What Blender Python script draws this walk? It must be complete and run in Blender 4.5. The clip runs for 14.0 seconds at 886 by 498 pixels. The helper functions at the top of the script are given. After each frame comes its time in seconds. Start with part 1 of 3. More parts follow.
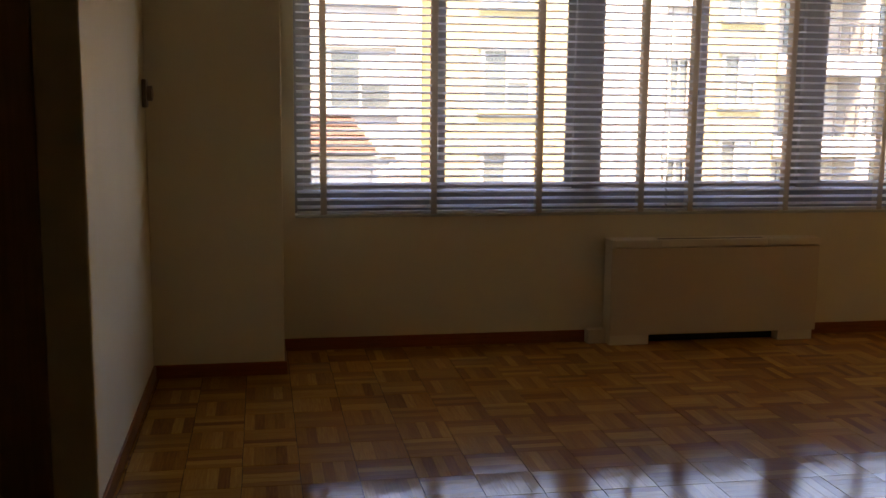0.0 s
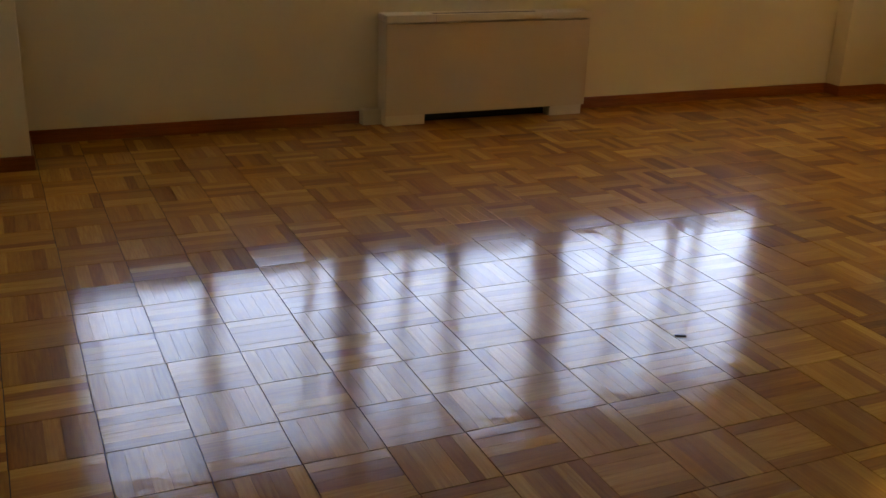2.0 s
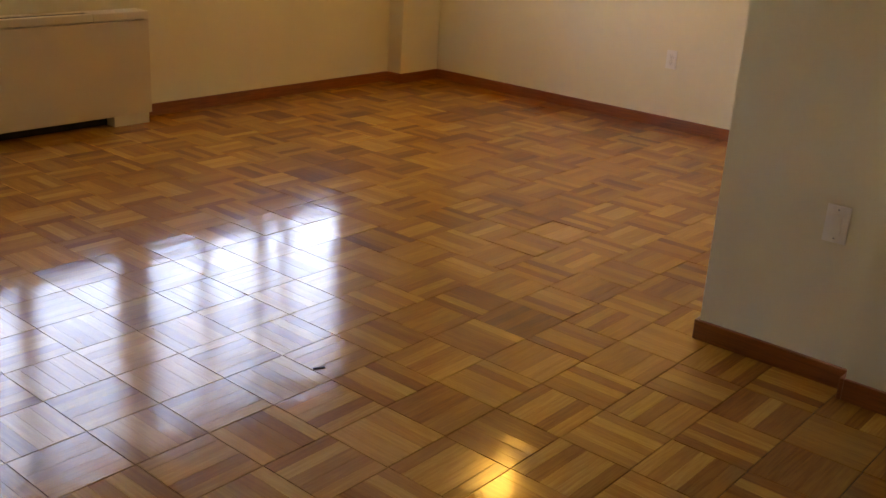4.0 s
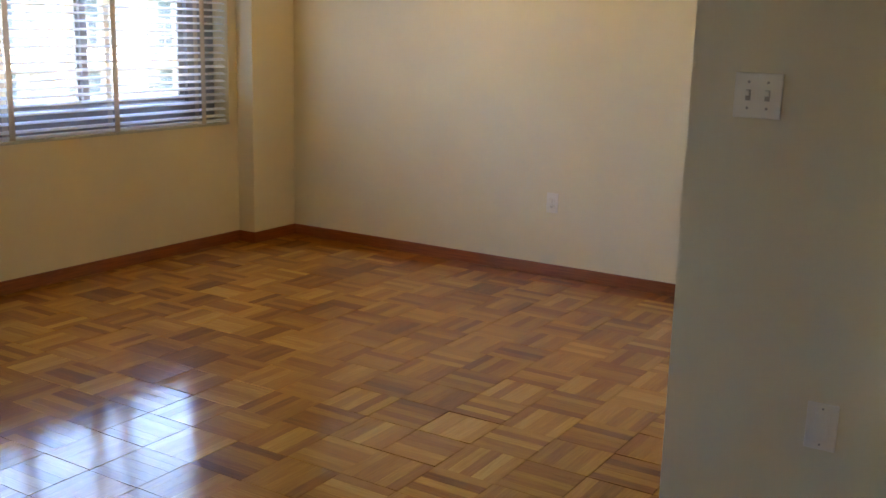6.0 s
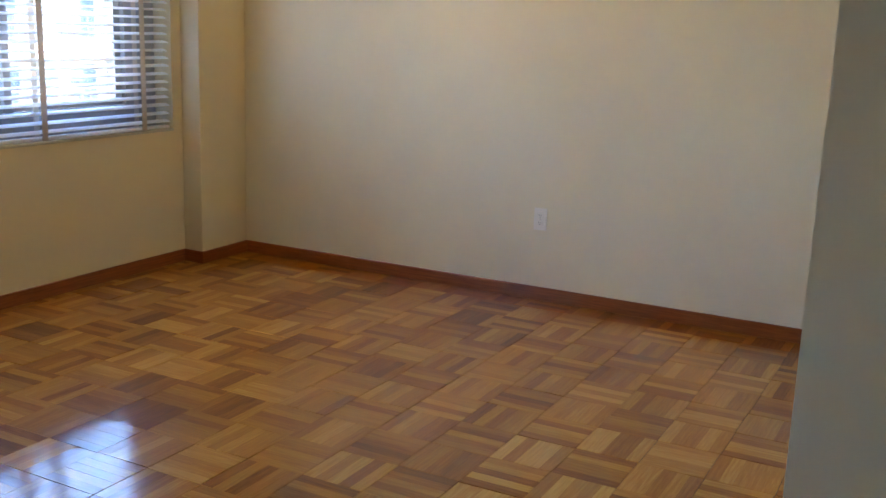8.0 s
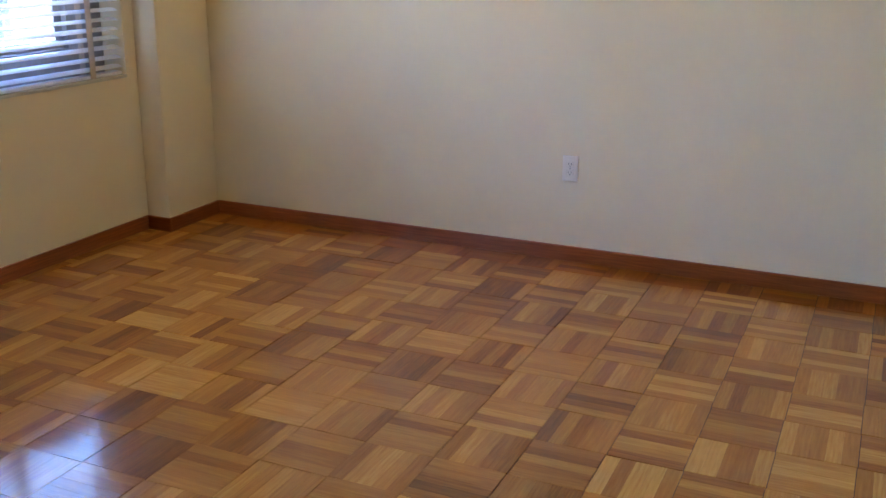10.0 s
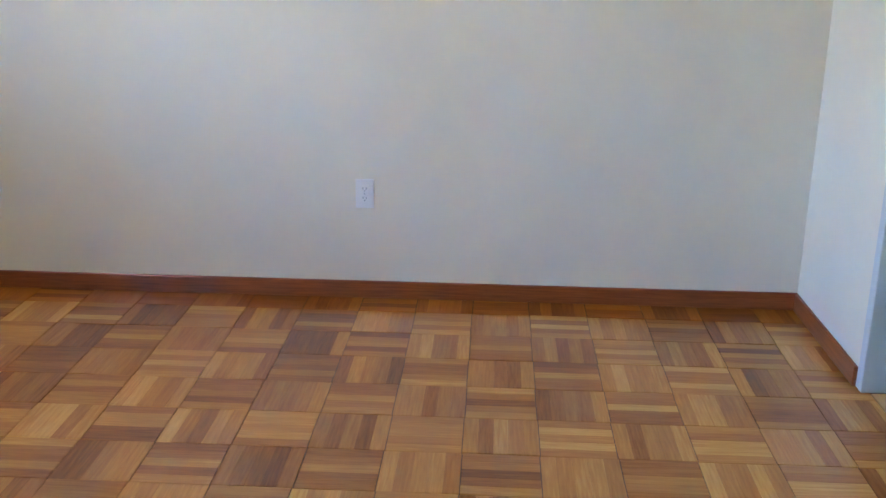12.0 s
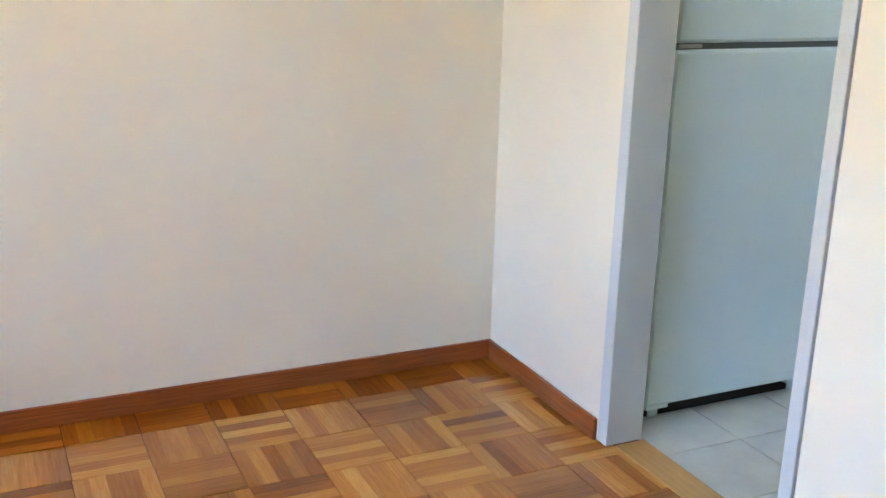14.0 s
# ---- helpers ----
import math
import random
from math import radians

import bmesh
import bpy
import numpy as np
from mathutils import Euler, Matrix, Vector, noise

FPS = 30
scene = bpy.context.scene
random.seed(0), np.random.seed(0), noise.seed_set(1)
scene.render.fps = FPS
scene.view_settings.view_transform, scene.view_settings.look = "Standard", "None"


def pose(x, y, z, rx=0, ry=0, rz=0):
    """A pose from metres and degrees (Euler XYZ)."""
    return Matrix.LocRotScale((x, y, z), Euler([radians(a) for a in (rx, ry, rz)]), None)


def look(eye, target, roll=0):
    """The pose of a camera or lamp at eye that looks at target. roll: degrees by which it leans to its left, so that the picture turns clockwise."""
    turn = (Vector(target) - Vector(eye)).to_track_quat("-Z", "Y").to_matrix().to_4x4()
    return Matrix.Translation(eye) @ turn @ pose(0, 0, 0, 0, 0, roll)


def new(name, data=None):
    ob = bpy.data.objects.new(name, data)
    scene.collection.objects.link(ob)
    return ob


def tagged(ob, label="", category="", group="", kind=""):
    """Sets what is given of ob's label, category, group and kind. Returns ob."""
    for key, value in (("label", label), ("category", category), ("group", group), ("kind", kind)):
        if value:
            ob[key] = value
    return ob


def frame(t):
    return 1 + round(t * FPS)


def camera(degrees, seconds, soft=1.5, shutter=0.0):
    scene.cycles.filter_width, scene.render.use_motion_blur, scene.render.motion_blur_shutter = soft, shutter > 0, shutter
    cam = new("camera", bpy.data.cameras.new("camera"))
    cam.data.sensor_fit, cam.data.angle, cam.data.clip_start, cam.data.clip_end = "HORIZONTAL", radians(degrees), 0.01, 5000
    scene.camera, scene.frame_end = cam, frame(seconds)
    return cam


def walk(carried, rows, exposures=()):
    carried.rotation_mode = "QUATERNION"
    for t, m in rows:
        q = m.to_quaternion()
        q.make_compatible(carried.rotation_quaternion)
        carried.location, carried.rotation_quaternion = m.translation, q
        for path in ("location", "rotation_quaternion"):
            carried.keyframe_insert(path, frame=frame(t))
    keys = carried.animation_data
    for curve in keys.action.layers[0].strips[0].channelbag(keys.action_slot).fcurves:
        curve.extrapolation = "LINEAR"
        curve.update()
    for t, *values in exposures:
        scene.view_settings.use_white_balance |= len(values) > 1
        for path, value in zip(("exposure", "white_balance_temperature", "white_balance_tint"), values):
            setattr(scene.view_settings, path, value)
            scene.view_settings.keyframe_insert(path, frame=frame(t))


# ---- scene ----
cam = camera(47.2, 14.0)
PATH = [
    (0, (0.126, -0.478, 1.493), (0.477, 1.469, 1.198), 0.6),
    (0.5, (0.111, -0.47, 1.483), (0.505, 1.448, 1.078), 0.5),
    (1, (0.066, -0.434, 1.457), (0.553, 1.439, 0.951), 1.4),
    (1.5, (0.061, -0.367, 1.443), (0.704, 1.419, 0.813), 1.8),
    (2, (0.104, -0.22, 1.427), (0.88, 1.487, 0.732), 2.1),
    (2.5, (0.147, -0.114, 1.422), (1.096, 1.501, 0.721), 1.2),
    (3, (0.155, -0.05, 1.425), (1.32, 1.403, 0.695), 3.2),
    (3.5, (0.098, 0.066, 1.451), (1.459, 1.332, 0.714), 3.6),
    (5.8, (0.74, 0.617, 1.456), (2.346, 1.721, 1.008), 1.7),
    (6, (0.758, 0.707, 1.462), (2.414, 1.742, 1.031), 1.5),
    (6.5, (0.823, 0.873, 1.468), (2.532, 1.823, 1.047), 0.6),
    (7, (0.939, 0.991, 1.464), (2.666, 1.902, 1.033), 0.7),
    (7.5, (1.056, 1.128, 1.471), (2.782, 2.051, 1.059), 1.5),
    (8, (1.184, 1.272, 1.46), (2.909, 2.186, 1.023), 1.9),
    (10.5, (1.82, 2.179, 1.488), (3.574, 2.889, 0.843), -0.5),
    (11, (1.919, 2.364, 1.507), (3.727, 2.932, 0.869), -0.7),
    (11.5, (2.062, 2.572, 1.473), (3.914, 2.965, 0.831), -0.2),
    (12, (2.176, 2.796, 1.46), (4.083, 2.892, 0.864), 0.7),
    (12.5, (2.299, 2.958, 1.457), (4.202, 2.855, 0.852), 0.2),
    (13, (2.524, 3.062, 1.454), (4.4, 2.709, 0.857), 1.4),
    (13.5, (2.731, 3.152, 1.454), (4.564, 2.594, 0.881), 2.0),
    (14, (2.964, 3.255, 1.488), (4.699, 2.437, 0.922), 1.5),
]
EXPOSURES = [
    (0.0, 4.25, 12000, 32), (0.5, 4.45, 11900, 29), (1.0, 4.80, 11700, 26), (1.5, 5.15, 12300, 27), (2.0, 5.32, 13000, 28), (3.0, 5.6, 14000, 30), (3.7, 5.88, 14000, 30),
    (5.8, 5.8, 8800, 20), (7.0, 5.8, 7500, 16), (8.2, 5.95, 7000, 17), (10.3, 6.15, 6300, 21), (10.8, 6.22, 6000, 20), (11.5, 6.35, 5300, 14), (12.0, 6.5, 5500, 16), (13.0, 6.85, 6000, 18), (14.0, 6.9, 6500, 19),
]
walk(cam, [(t, look(eye, target, roll)) for t, eye, target, roll in PATH], EXPOSURES)
SKY, LAMP_GLOW, TUBE_GLOW, PARITY = 0.105, 0.66, 0.15, 1

# ---- world, sun and lamps ----
world = bpy.data.worlds.new("world")
scene.world = world
world.use_nodes = True
wt = world.node_tree
sky = wt.nodes.new("ShaderNodeTexSky")
sky.sky_type = "NISHITA"
sky.sun_disc = False
sky.air_density = 0.8
sky.ozone_density = 7.0
sky.dust_density = 0.1
sky.sun_elevation = radians(61)
sky.sun_rotation = radians(200)
wt.links.new(sky.outputs["Color"], wt.nodes["Background"].inputs["Color"])
wt.nodes["Background"].inputs["Strength"].default_value = SKY

sun = new("sun", bpy.data.lights.new("sun", "SUN"))
sun.data.energy, sun.data.angle, sun.data.color = 2.0, radians(0.5), (1.0, 0.95, 0.86)
sun.matrix_world = look((0, 0, 30), (5.7, 15.7, 0.0))


# ---- materials ----
def material(name):
    m = bpy.data.materials.new(name)
    m.use_nodes = True
    nt = m.node_tree
    return m, nt, nt.nodes["Principled BSDF"]


def node(nt, kind, **values):
    n = nt.nodes.new(kind)
    for k, v in values.items():
        n.inputs[k.replace("_", " ")].default_value = v
    return n


def ramp(nt, source, stops):
    r = nt.nodes.new("ShaderNodeValToRGB")
    while len(r.color_ramp.elements) < len(stops):
        r.color_ramp.elements.new(0.5)
    for e, (p, c) in zip(r.color_ramp.elements, stops):
        e.position, e.color = p, (*c, 1)
    nt.links.new(source, r.inputs["Fac"])
    return r.outputs["Color"]


def world_noise(nt, scale, detail=4.0, stretch=(1, 1, 1), rough=0.55):
    g = nt.nodes.new("ShaderNodeNewGeometry")
    m = nt.nodes.new("ShaderNodeMapping")
    m.inputs["Scale"].default_value = stretch
    nt.links.new(g.outputs["Position"], m.inputs["Vector"])
    n = node(nt, "ShaderNodeTexNoise", Scale=scale, Detail=detail, Roughness=rough)
    nt.links.new(m.outputs["Vector"], n.inputs["Vector"])
    return n.outputs["Fac"]


def bump(nt, height, strength, distance, bsdf, slot="Normal"):
    b = node(nt, "ShaderNodeBump", Strength=strength, Distance=distance)
    nt.links.new(height, b.inputs["Height"])
    nt.links.new(b.outputs["Normal"], bsdf.inputs[slot])
    return b


def painted(name, colour, rough=0.6, vary=0.06, grain=180.0, relief=0.12, patch=1.3, spec=0.4):
    """Paint with faint patches, fine roller grain and uneven gloss."""
    m, nt, b = material(name)
    lo = tuple(c * (1 - vary) for c in colour)
    hi = tuple(min(1, c * (1 + vary * 0.5)) for c in colour)
    nt.links.new(ramp(nt, world_noise(nt, patch, 5), [(0.3, lo), (0.7, hi)]), b.inputs["Base Color"])
    b.inputs["Roughness"].default_value = rough
    b.inputs["Specular IOR Level"].default_value = spec
    bump(nt, world_noise(nt, grain, 3), relief, 0.002, b)
    return m


def stained_wood(name, dark, light, rough=0.3, coat=0.5, stretch=(2.0, 2.0, 45.0)):
    m, nt, b = material(name)
    fac = world_noise(nt, 3.0, 6, stretch, 0.65)
    nt.links.new(ramp(nt, fac, [(0.25, dark), (0.75, light)]), b.inputs["Base Color"])
    b.inputs["Roughness"].default_value = rough
    b.inputs["Coat Weight"].default_value = coat
    b.inputs["Coat Roughness"].default_value = 0.15
    bump(nt, fac, 0.1, 0.001, b)
    return m


def parquet(name, dark, mid, light, pale, coat_rough=0.075):
    """Varnished hardwood fingers: a tone for each finger, grain along it, a wavy clear coat."""
    m, nt, b = material(name)
    geo = nt.nodes.new("ShaderNodeNewGeometry")
    info = nt.nodes.new("ShaderNodeObjectInfo")
    add = nt.nodes.new("ShaderNodeMath")
    add.operation = "MULTIPLY_ADD"
    add.inputs[1].default_value = 37.7
    nt.links.new(info.outputs["Random"], add.inputs[0])
    nt.links.new(geo.outputs["Random Per Island"], add.inputs[2])
    white = nt.nodes.new("ShaderNodeTexWhiteNoise")
    white.noise_dimensions = "1D"
    nt.links.new(add.outputs[0], white.inputs["W"])
    uv = nt.nodes.new("ShaderNodeUVMap")
    shift = nt.nodes.new("ShaderNodeVectorMath")
    shift.operation = "MULTIPLY_ADD"
    shift.inputs[1].default_value = (5.0, 70.0, 1.0)
    nt.links.new(uv.outputs["UV"], shift.inputs[0])
    nt.links.new(white.outputs["Color"], shift.inputs[2])
    spread = nt.nodes.new("ShaderNodeVectorMath")
    spread.operation = "SCALE"
    spread.inputs["Scale"].default_value = 41.0
    nt.links.new(white.outputs["Color"], spread.inputs[0])
    nt.links.new(spread.outputs[0], shift.inputs[2])
    grain = node(nt, "ShaderNodeTexNoise", Scale=1.6, Detail=5.0, Roughness=0.6)
    nt.links.new(shift.outputs[0], grain.inputs["Vector"])
    tone = nt.nodes.new("ShaderNodeMath")
    tone.operation = "MULTIPLY_ADD"
    tone.inputs[1].default_value = 0.52
    nt.links.new(grain.outputs["Fac"], tone.inputs[0])
    half = nt.nodes.new("ShaderNodeMath")
    half.operation = "MULTIPLY_ADD"
    half.inputs[1].default_value = 0.45
    nt.links.new(white.outputs["Value"], half.inputs[0])
    block = nt.nodes.new("ShaderNodeMath")
    block.operation = "MULTIPLY_ADD"
    block.inputs[1].default_value, block.inputs[2].default_value = 0.28, -0.15
    nt.links.new(info.outputs["Random"], block.inputs[0])
    nt.links.new(block.outputs[0], half.inputs[2])
    nt.links.new(half.outputs[0], tone.inputs[2])
    colour = ramp(nt, tone.outputs[0], [(0.02, dark), (0.26, mid), (0.62, light), (0.95, pale)])
    nt.links.new(colour, b.inputs["Base Color"])
    b.inputs["Roughness"].default_value = 0.34
    b.inputs["Coat Weight"].default_value = 1.0
    b.inputs["Coat Roughness"].default_value = coat_rough
    b.inputs["Coat IOR"].default_value = 1.5
    b.inputs["Specular IOR Level"].default_value = 0.04
    bump(nt, grain.outputs["Fac"], 0.25, 0.0006, b)
    wave = world_noise(nt, 9.0, 3)
    both = nt.nodes.new("ShaderNodeMath")
    both.operation = "MULTIPLY_ADD"
    both.inputs[1].default_value = 0.26
    nt.links.new(grain.outputs["Fac"], both.inputs[0])
    nt.links.new(wave, both.inputs[2])
    bump(nt, both.outputs[0], 0.27, 0.004, b, "Coat Normal")
    return m


def plain(name, colour, rough=0.5, metal=0.0, vary=0.08, scale=14.0):
    m, nt, b = material(name)
    lo = tuple(c * (1 - vary) for c in colour)
    nt.links.new(ramp(nt, world_noise(nt, scale, 4), [(0.3, lo), (0.7, colour)]), b.inputs["Base Color"])
    b.inputs["Roughness"].default_value, b.inputs["Metallic"].default_value = rough, metal
    return m


def cloth(name, colour, low=0.82, scale=300.0, rough=0.9, through_share=0.4):
    """Thin sheet, woven or vinyl, that lets some light through."""
    m, nt, b = material(name)
    lo = tuple(c * low for c in colour)
    weave = ramp(nt, world_noise(nt, scale, 3), [(0.3, lo), (0.7, colour)])
    nt.links.new(weave, b.inputs["Base Color"])
    b.inputs["Roughness"].default_value = rough
    thin = nt.nodes.new("ShaderNodeBsdfTranslucent")
    nt.links.new(weave, thin.inputs["Color"])
    mix = node(nt, "ShaderNodeMixShader", Fac=through_share)
    nt.links.new(b.outputs[0], mix.inputs[1])
    nt.links.new(thin.outputs[0], mix.inputs[2])
    nt.links.new(mix.outputs[0], nt.nodes["Material Output"].inputs["Surface"])
    return m


def glowing(name, colour, strength):
    m, nt, b = material(name)
    b.inputs["Base Color"].default_value = (0.9, 0.9, 0.88, 1)
    b.inputs["Emission Color"].default_value = (*colour, 1)
    b.inputs["Emission Strength"].default_value = strength
    return m


def pane_glass(name):
    m, nt, b = material(name)
    out = nt.nodes["Material Output"]
    clear = nt.nodes.new("ShaderNodeBsdfTransparent")
    clear.inputs["Color"].default_value = (0.93, 0.96, 0.95, 1)
    gloss = nt.nodes.new("ShaderNodeBsdfGlossy")
    gloss.inputs["Roughness"].default_value = 0.01
    weight = nt.nodes.new("ShaderNodeLayerWeight")
    curve = nt.nodes.new("ShaderNodeMath")
    curve.operation = "POWER"
    curve.inputs[1].default_value = 5.0
    nt.links.new(weight.outputs["Facing"], curve.inputs[0])
    fres = nt.nodes.new("ShaderNodeMath")
    fres.operation = "MULTIPLY_ADD"
    fres.inputs[1].default_value, fres.inputs[2].default_value = 0.9, 0.04
    nt.links.new(curve.outputs[0], fres.inputs[0])
    mix = nt.nodes.new("ShaderNodeMixShader")
    nt.links.new(fres.outputs[0], mix.inputs[0])
    nt.links.new(clear.outputs[0], mix.inputs[1])
    nt.links.new(gloss.outputs[0], mix.inputs[2])
    nt.links.new(mix.outputs[0], out.inputs["Surface"])
    return m


WALL = painted("cream_wall_paint", (0.76, 0.68, 0.49), 0.55)
CEIL = painted("ceiling_paint", (0.80, 0.77, 0.71), 0.8)
KWALL = painted("kitchen_wall_paint", (0.74, 0.77, 0.72), 0.5)
FRAME = painted("door_frame_enamel", (0.54, 0.55, 0.48), 0.35, 0.04, 60, 0.05)
BASE = stained_wood("baseboard_stain", (0.17, 0.038, 0.010), (0.35, 0.095, 0.024))
PANEL = stained_wood("brown_panel_stain", (0.32, 0.18, 0.10), (0.46, 0.27, 0.16), 0.4, 0.3, (30.0, 30.0, 1.5))
FLOOR = parquet("parquet_varnish", (0.105, 0.022, 0.004), (0.25, 0.075, 0.011), (0.47, 0.188, 0.032), (0.70, 0.38, 0.09), 0.07)
# Darker, more saturated tones for the cut blocks along the east wall.
EDGE = parquet("parquet_edge_dark", (0.11, 0.022, 0.003), (0.21, 0.047, 0.005), (0.37, 0.110, 0.009), (0.50, 0.20, 0.016))
SUBFLOOR = plain("joint_dirt", (0.035, 0.016, 0.008), 0.9)
PLANK = stained_wood("threshold_plank", (0.40, 0.19, 0.04), (0.58, 0.31, 0.075), 0.3, 1.0, (1.0, 30.0, 1.0))
TILE = painted("kitchen_floor_tile", (0.50, 0.52, 0.47), 0.3, 0.16, 40, 0.05, 5.0)
GROUT = plain("tile_grout", (0.28, 0.27, 0.24), 0.9)
# Front panel is set darker than the lid, casing and feet.
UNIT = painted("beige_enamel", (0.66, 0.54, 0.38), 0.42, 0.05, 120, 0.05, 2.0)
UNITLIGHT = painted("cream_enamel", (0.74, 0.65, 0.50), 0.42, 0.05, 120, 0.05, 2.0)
# Near-black that stands for deep shade in gaps and recesses.
BLACK = plain("shade_black", (0.012, 0.011, 0.010), 0.7)
GRILLE = plain("grille_grey", (0.16, 0.14, 0.12), 0.5, 0.3)
ALU = plain("bronze_aluminium", (0.39, 0.385, 0.385), 0.42, 0.25)
SLAT = cloth("blind_slat_vinyl", (0.90, 0.92, 0.94), 0.95, 14.0, 0.3, 0.35)
TAPE = cloth("blind_tape_cloth", (0.74, 0.64, 0.53), through_share=0.55)
CORD = plain("cord_cotton", (0.55, 0.50, 0.43), 0.9)
PLATE = plain("white_plastic", (0.82, 0.78, 0.70), 0.32, 0.0, 0.04)
SLOT = plain("slot_dark", (0.26, 0.235, 0.21), 0.6)
# Greyer than the plate: slight shade around the toggles, put into colour.
TOGGLE = plain("toggle_recess_shade", (0.42, 0.39, 0.35), 0.5)
SCREW = plain("screw_steel", (0.45, 0.43, 0.40), 0.35, 0.9)
FRIDGE = painted("white_appliance_enamel", (0.64, 0.76, 0.76), 0.28, 0.03, 420, 0.12, 2.0)
GASKET = plain("door_gasket", (0.10, 0.12, 0.12), 0.7)
BROWN = plain("thermostat_plastic", (0.20, 0.155, 0.12), 0.4)
BRASS = plain("thermostat_dial", (0.42, 0.34, 0.25), 0.35, 0.6)
YELLOW = painted("yellow_render", (0.38, 0.31, 0.17), 0.85, 0.10, 30, 0.2, 0.5)
PALE = painted("white_render", (0.40, 0.39, 0.375), 0.85, 0.08, 30, 0.2, 0.5)
GREYCON = painted("grey_concrete", (0.50, 0.49, 0.48), 0.85, 0.15, 30, 0.2, 0.6)
ROOF = plain("roof_tile_clay", (0.20, 0.125, 0.105), 0.85, 0.0, 0.35, 9.0)
OUTFRAME = plain("outside_window_frame", (0.42, 0.41, 0.39), 0.5)
OUTGLASS = plain("outside_window_glass", (0.09, 0.12, 0.14), 0.08, 0.0, 0.3, 1.5)
SHUTTER = plain("roller_shutter", (0.40, 0.42, 0.42), 0.6)
RAIL = plain("balcony_rail", (0.10, 0.10, 0.11), 0.5, 0.3)
GROUND = plain("asphalt", (0.07, 0.07, 0.07), 0.9, 0.0, 0.3, 1.0)
GLASS = pane_glass("window_glass")
LAMP = glowing("warm_lamp_glass", (1.0, 0.70, 0.20), LAMP_GLOW)
TUBE = glowing("cool_tube", (0.84, 1.0, 0.93), TUBE_GLOW)


# ---- mesh helpers ----
def add_box(bm, x0, x1, y0, y1, z0, z1, bevel=0.0, segments=2):
    r = bmesh.ops.create_cube(bm, size=1.0, matrix=Matrix.Translation(((x0 + x1) / 2, (y0 + y1) / 2, (z0 + z1) / 2)) @ Matrix.Diagonal((x1 - x0, y1 - y0, z1 - z0, 1)))
    if bevel:
        edges = list({e for v in r["verts"] for e in v.link_edges})
        bmesh.ops.bevel(bm, geom=edges, offset=bevel, segments=segments, affect="EDGES", profile=0.5)


def add_disc(bm, centre, axis, radius, depth, sides=20):
    """A short cylinder whose axis is 'x', 'y' or 'z'."""
    turn = {"x": pose(0, 0, 0, 0, 90, 0), "y": pose(0, 0, 0, 90, 0, 0), "z": pose(0, 0, 0)}[axis]
    bmesh.ops.create_cone(bm, cap_ends=True, segments=sides, radius1=radius, radius2=radius, depth=depth, matrix=Matrix.Translation(centre) @ turn)


def mesh_of(name, bm, mat, smooth=False):
    me = bpy.data.meshes.new(name)
    bmesh.ops.recalc_face_normals(bm, faces=bm.faces)
    bm.to_mesh(me)
    bm.free()
    me.materials.append(mat)
    if smooth:
        for p in me.polygons:
            p.use_smooth = True
    return me


def part(name, bm, mat, parent, label="", smooth=False):
    ob = new(name, mesh_of(name, bm, mat, smooth))
    ob.parent = parent
    if parent is not None:
        ob.matrix_parent_inverse = Matrix.Translation(parent.location).inverted() if parent.parent is None else Matrix.Identity(4)
    return tagged(ob, label) if label else ob


def boxes(name, mat, parent, *cells, bevel=0.0, label=""):
    bm = bmesh.new()
    for c in cells:
        add_box(bm, *c, bevel=bevel)
    return part(name, bm, mat, parent, label)


def structure(name, mat, label, category, *cells, bevel=0.0):
    return tagged(boxes(name, mat, None, *cells, bevel=bevel), label, category, kind="structure")


def thing(name, at, label, category, group=""):
    ob = new(name)
    ob.location = at
    return tagged(ob, label, category, group)


# ---- plan ----
NORTH, PIER_W, PIER_E = 5.450, 4.935, 5.310
WEST, EAST = -0.450, 6.148
STUB_W = -0.595
RETURN, RETURN_X0, RETURN_X1 = 1.05, -0.188, -0.123
KITCHEN_Y, KITCHEN_BACK = 1.545, 1.417
DIVIDER = 3.239
CEILING = 2.62
SOUTH, FAR_WEST = -5.0, -3.6
WIN_X0, WIN_X1, WIN_Z0, WIN_Z1 = 0.318, 5.660, 0.803, 2.45
JAMB_E, JAMB_W = 5.347, 4.620
PIER_X0, PIER_X1 = 0.236, 5.735
SKIRT = 0.074

structure("wall_north", WALL, "cream painted window wall with deep reveal", "wall",
          (FAR_WEST, EAST + 0.2, NORTH, NORTH + 0.25, -0.02, WIN_Z0),
          (FAR_WEST, EAST + 0.2, NORTH, NORTH + 0.25, WIN_Z1, CEILING),
          (FAR_WEST, WIN_X0, NORTH, NORTH + 0.25, WIN_Z0, WIN_Z1),
          (WIN_X1, EAST + 0.2, NORTH, NORTH + 0.25, WIN_Z0, WIN_Z1))
structure("pier_west", WALL, "cream painted pier beside the window", "pier", (WEST, PIER_X0, PIER_W, NORTH, -0.02, CEILING), bevel=0.004)
structure("pier_east", WALL, "shallow cream painted corner pier", "pier", (PIER_X1, EAST, PIER_E, NORTH, -0.02, CEILING), bevel=0.006)
structure("wall_east", WALL, "cream painted plain side wall", "wall", (EAST, EAST + 0.2, KITCHEN_BACK, NORTH, -0.02, CEILING))
structure("wall_west", WALL, "cream painted side wall lit by the window", "wall", (STUB_W, WEST, RETURN + 0.04, NORTH, -0.02, CEILING), bevel=0.004)
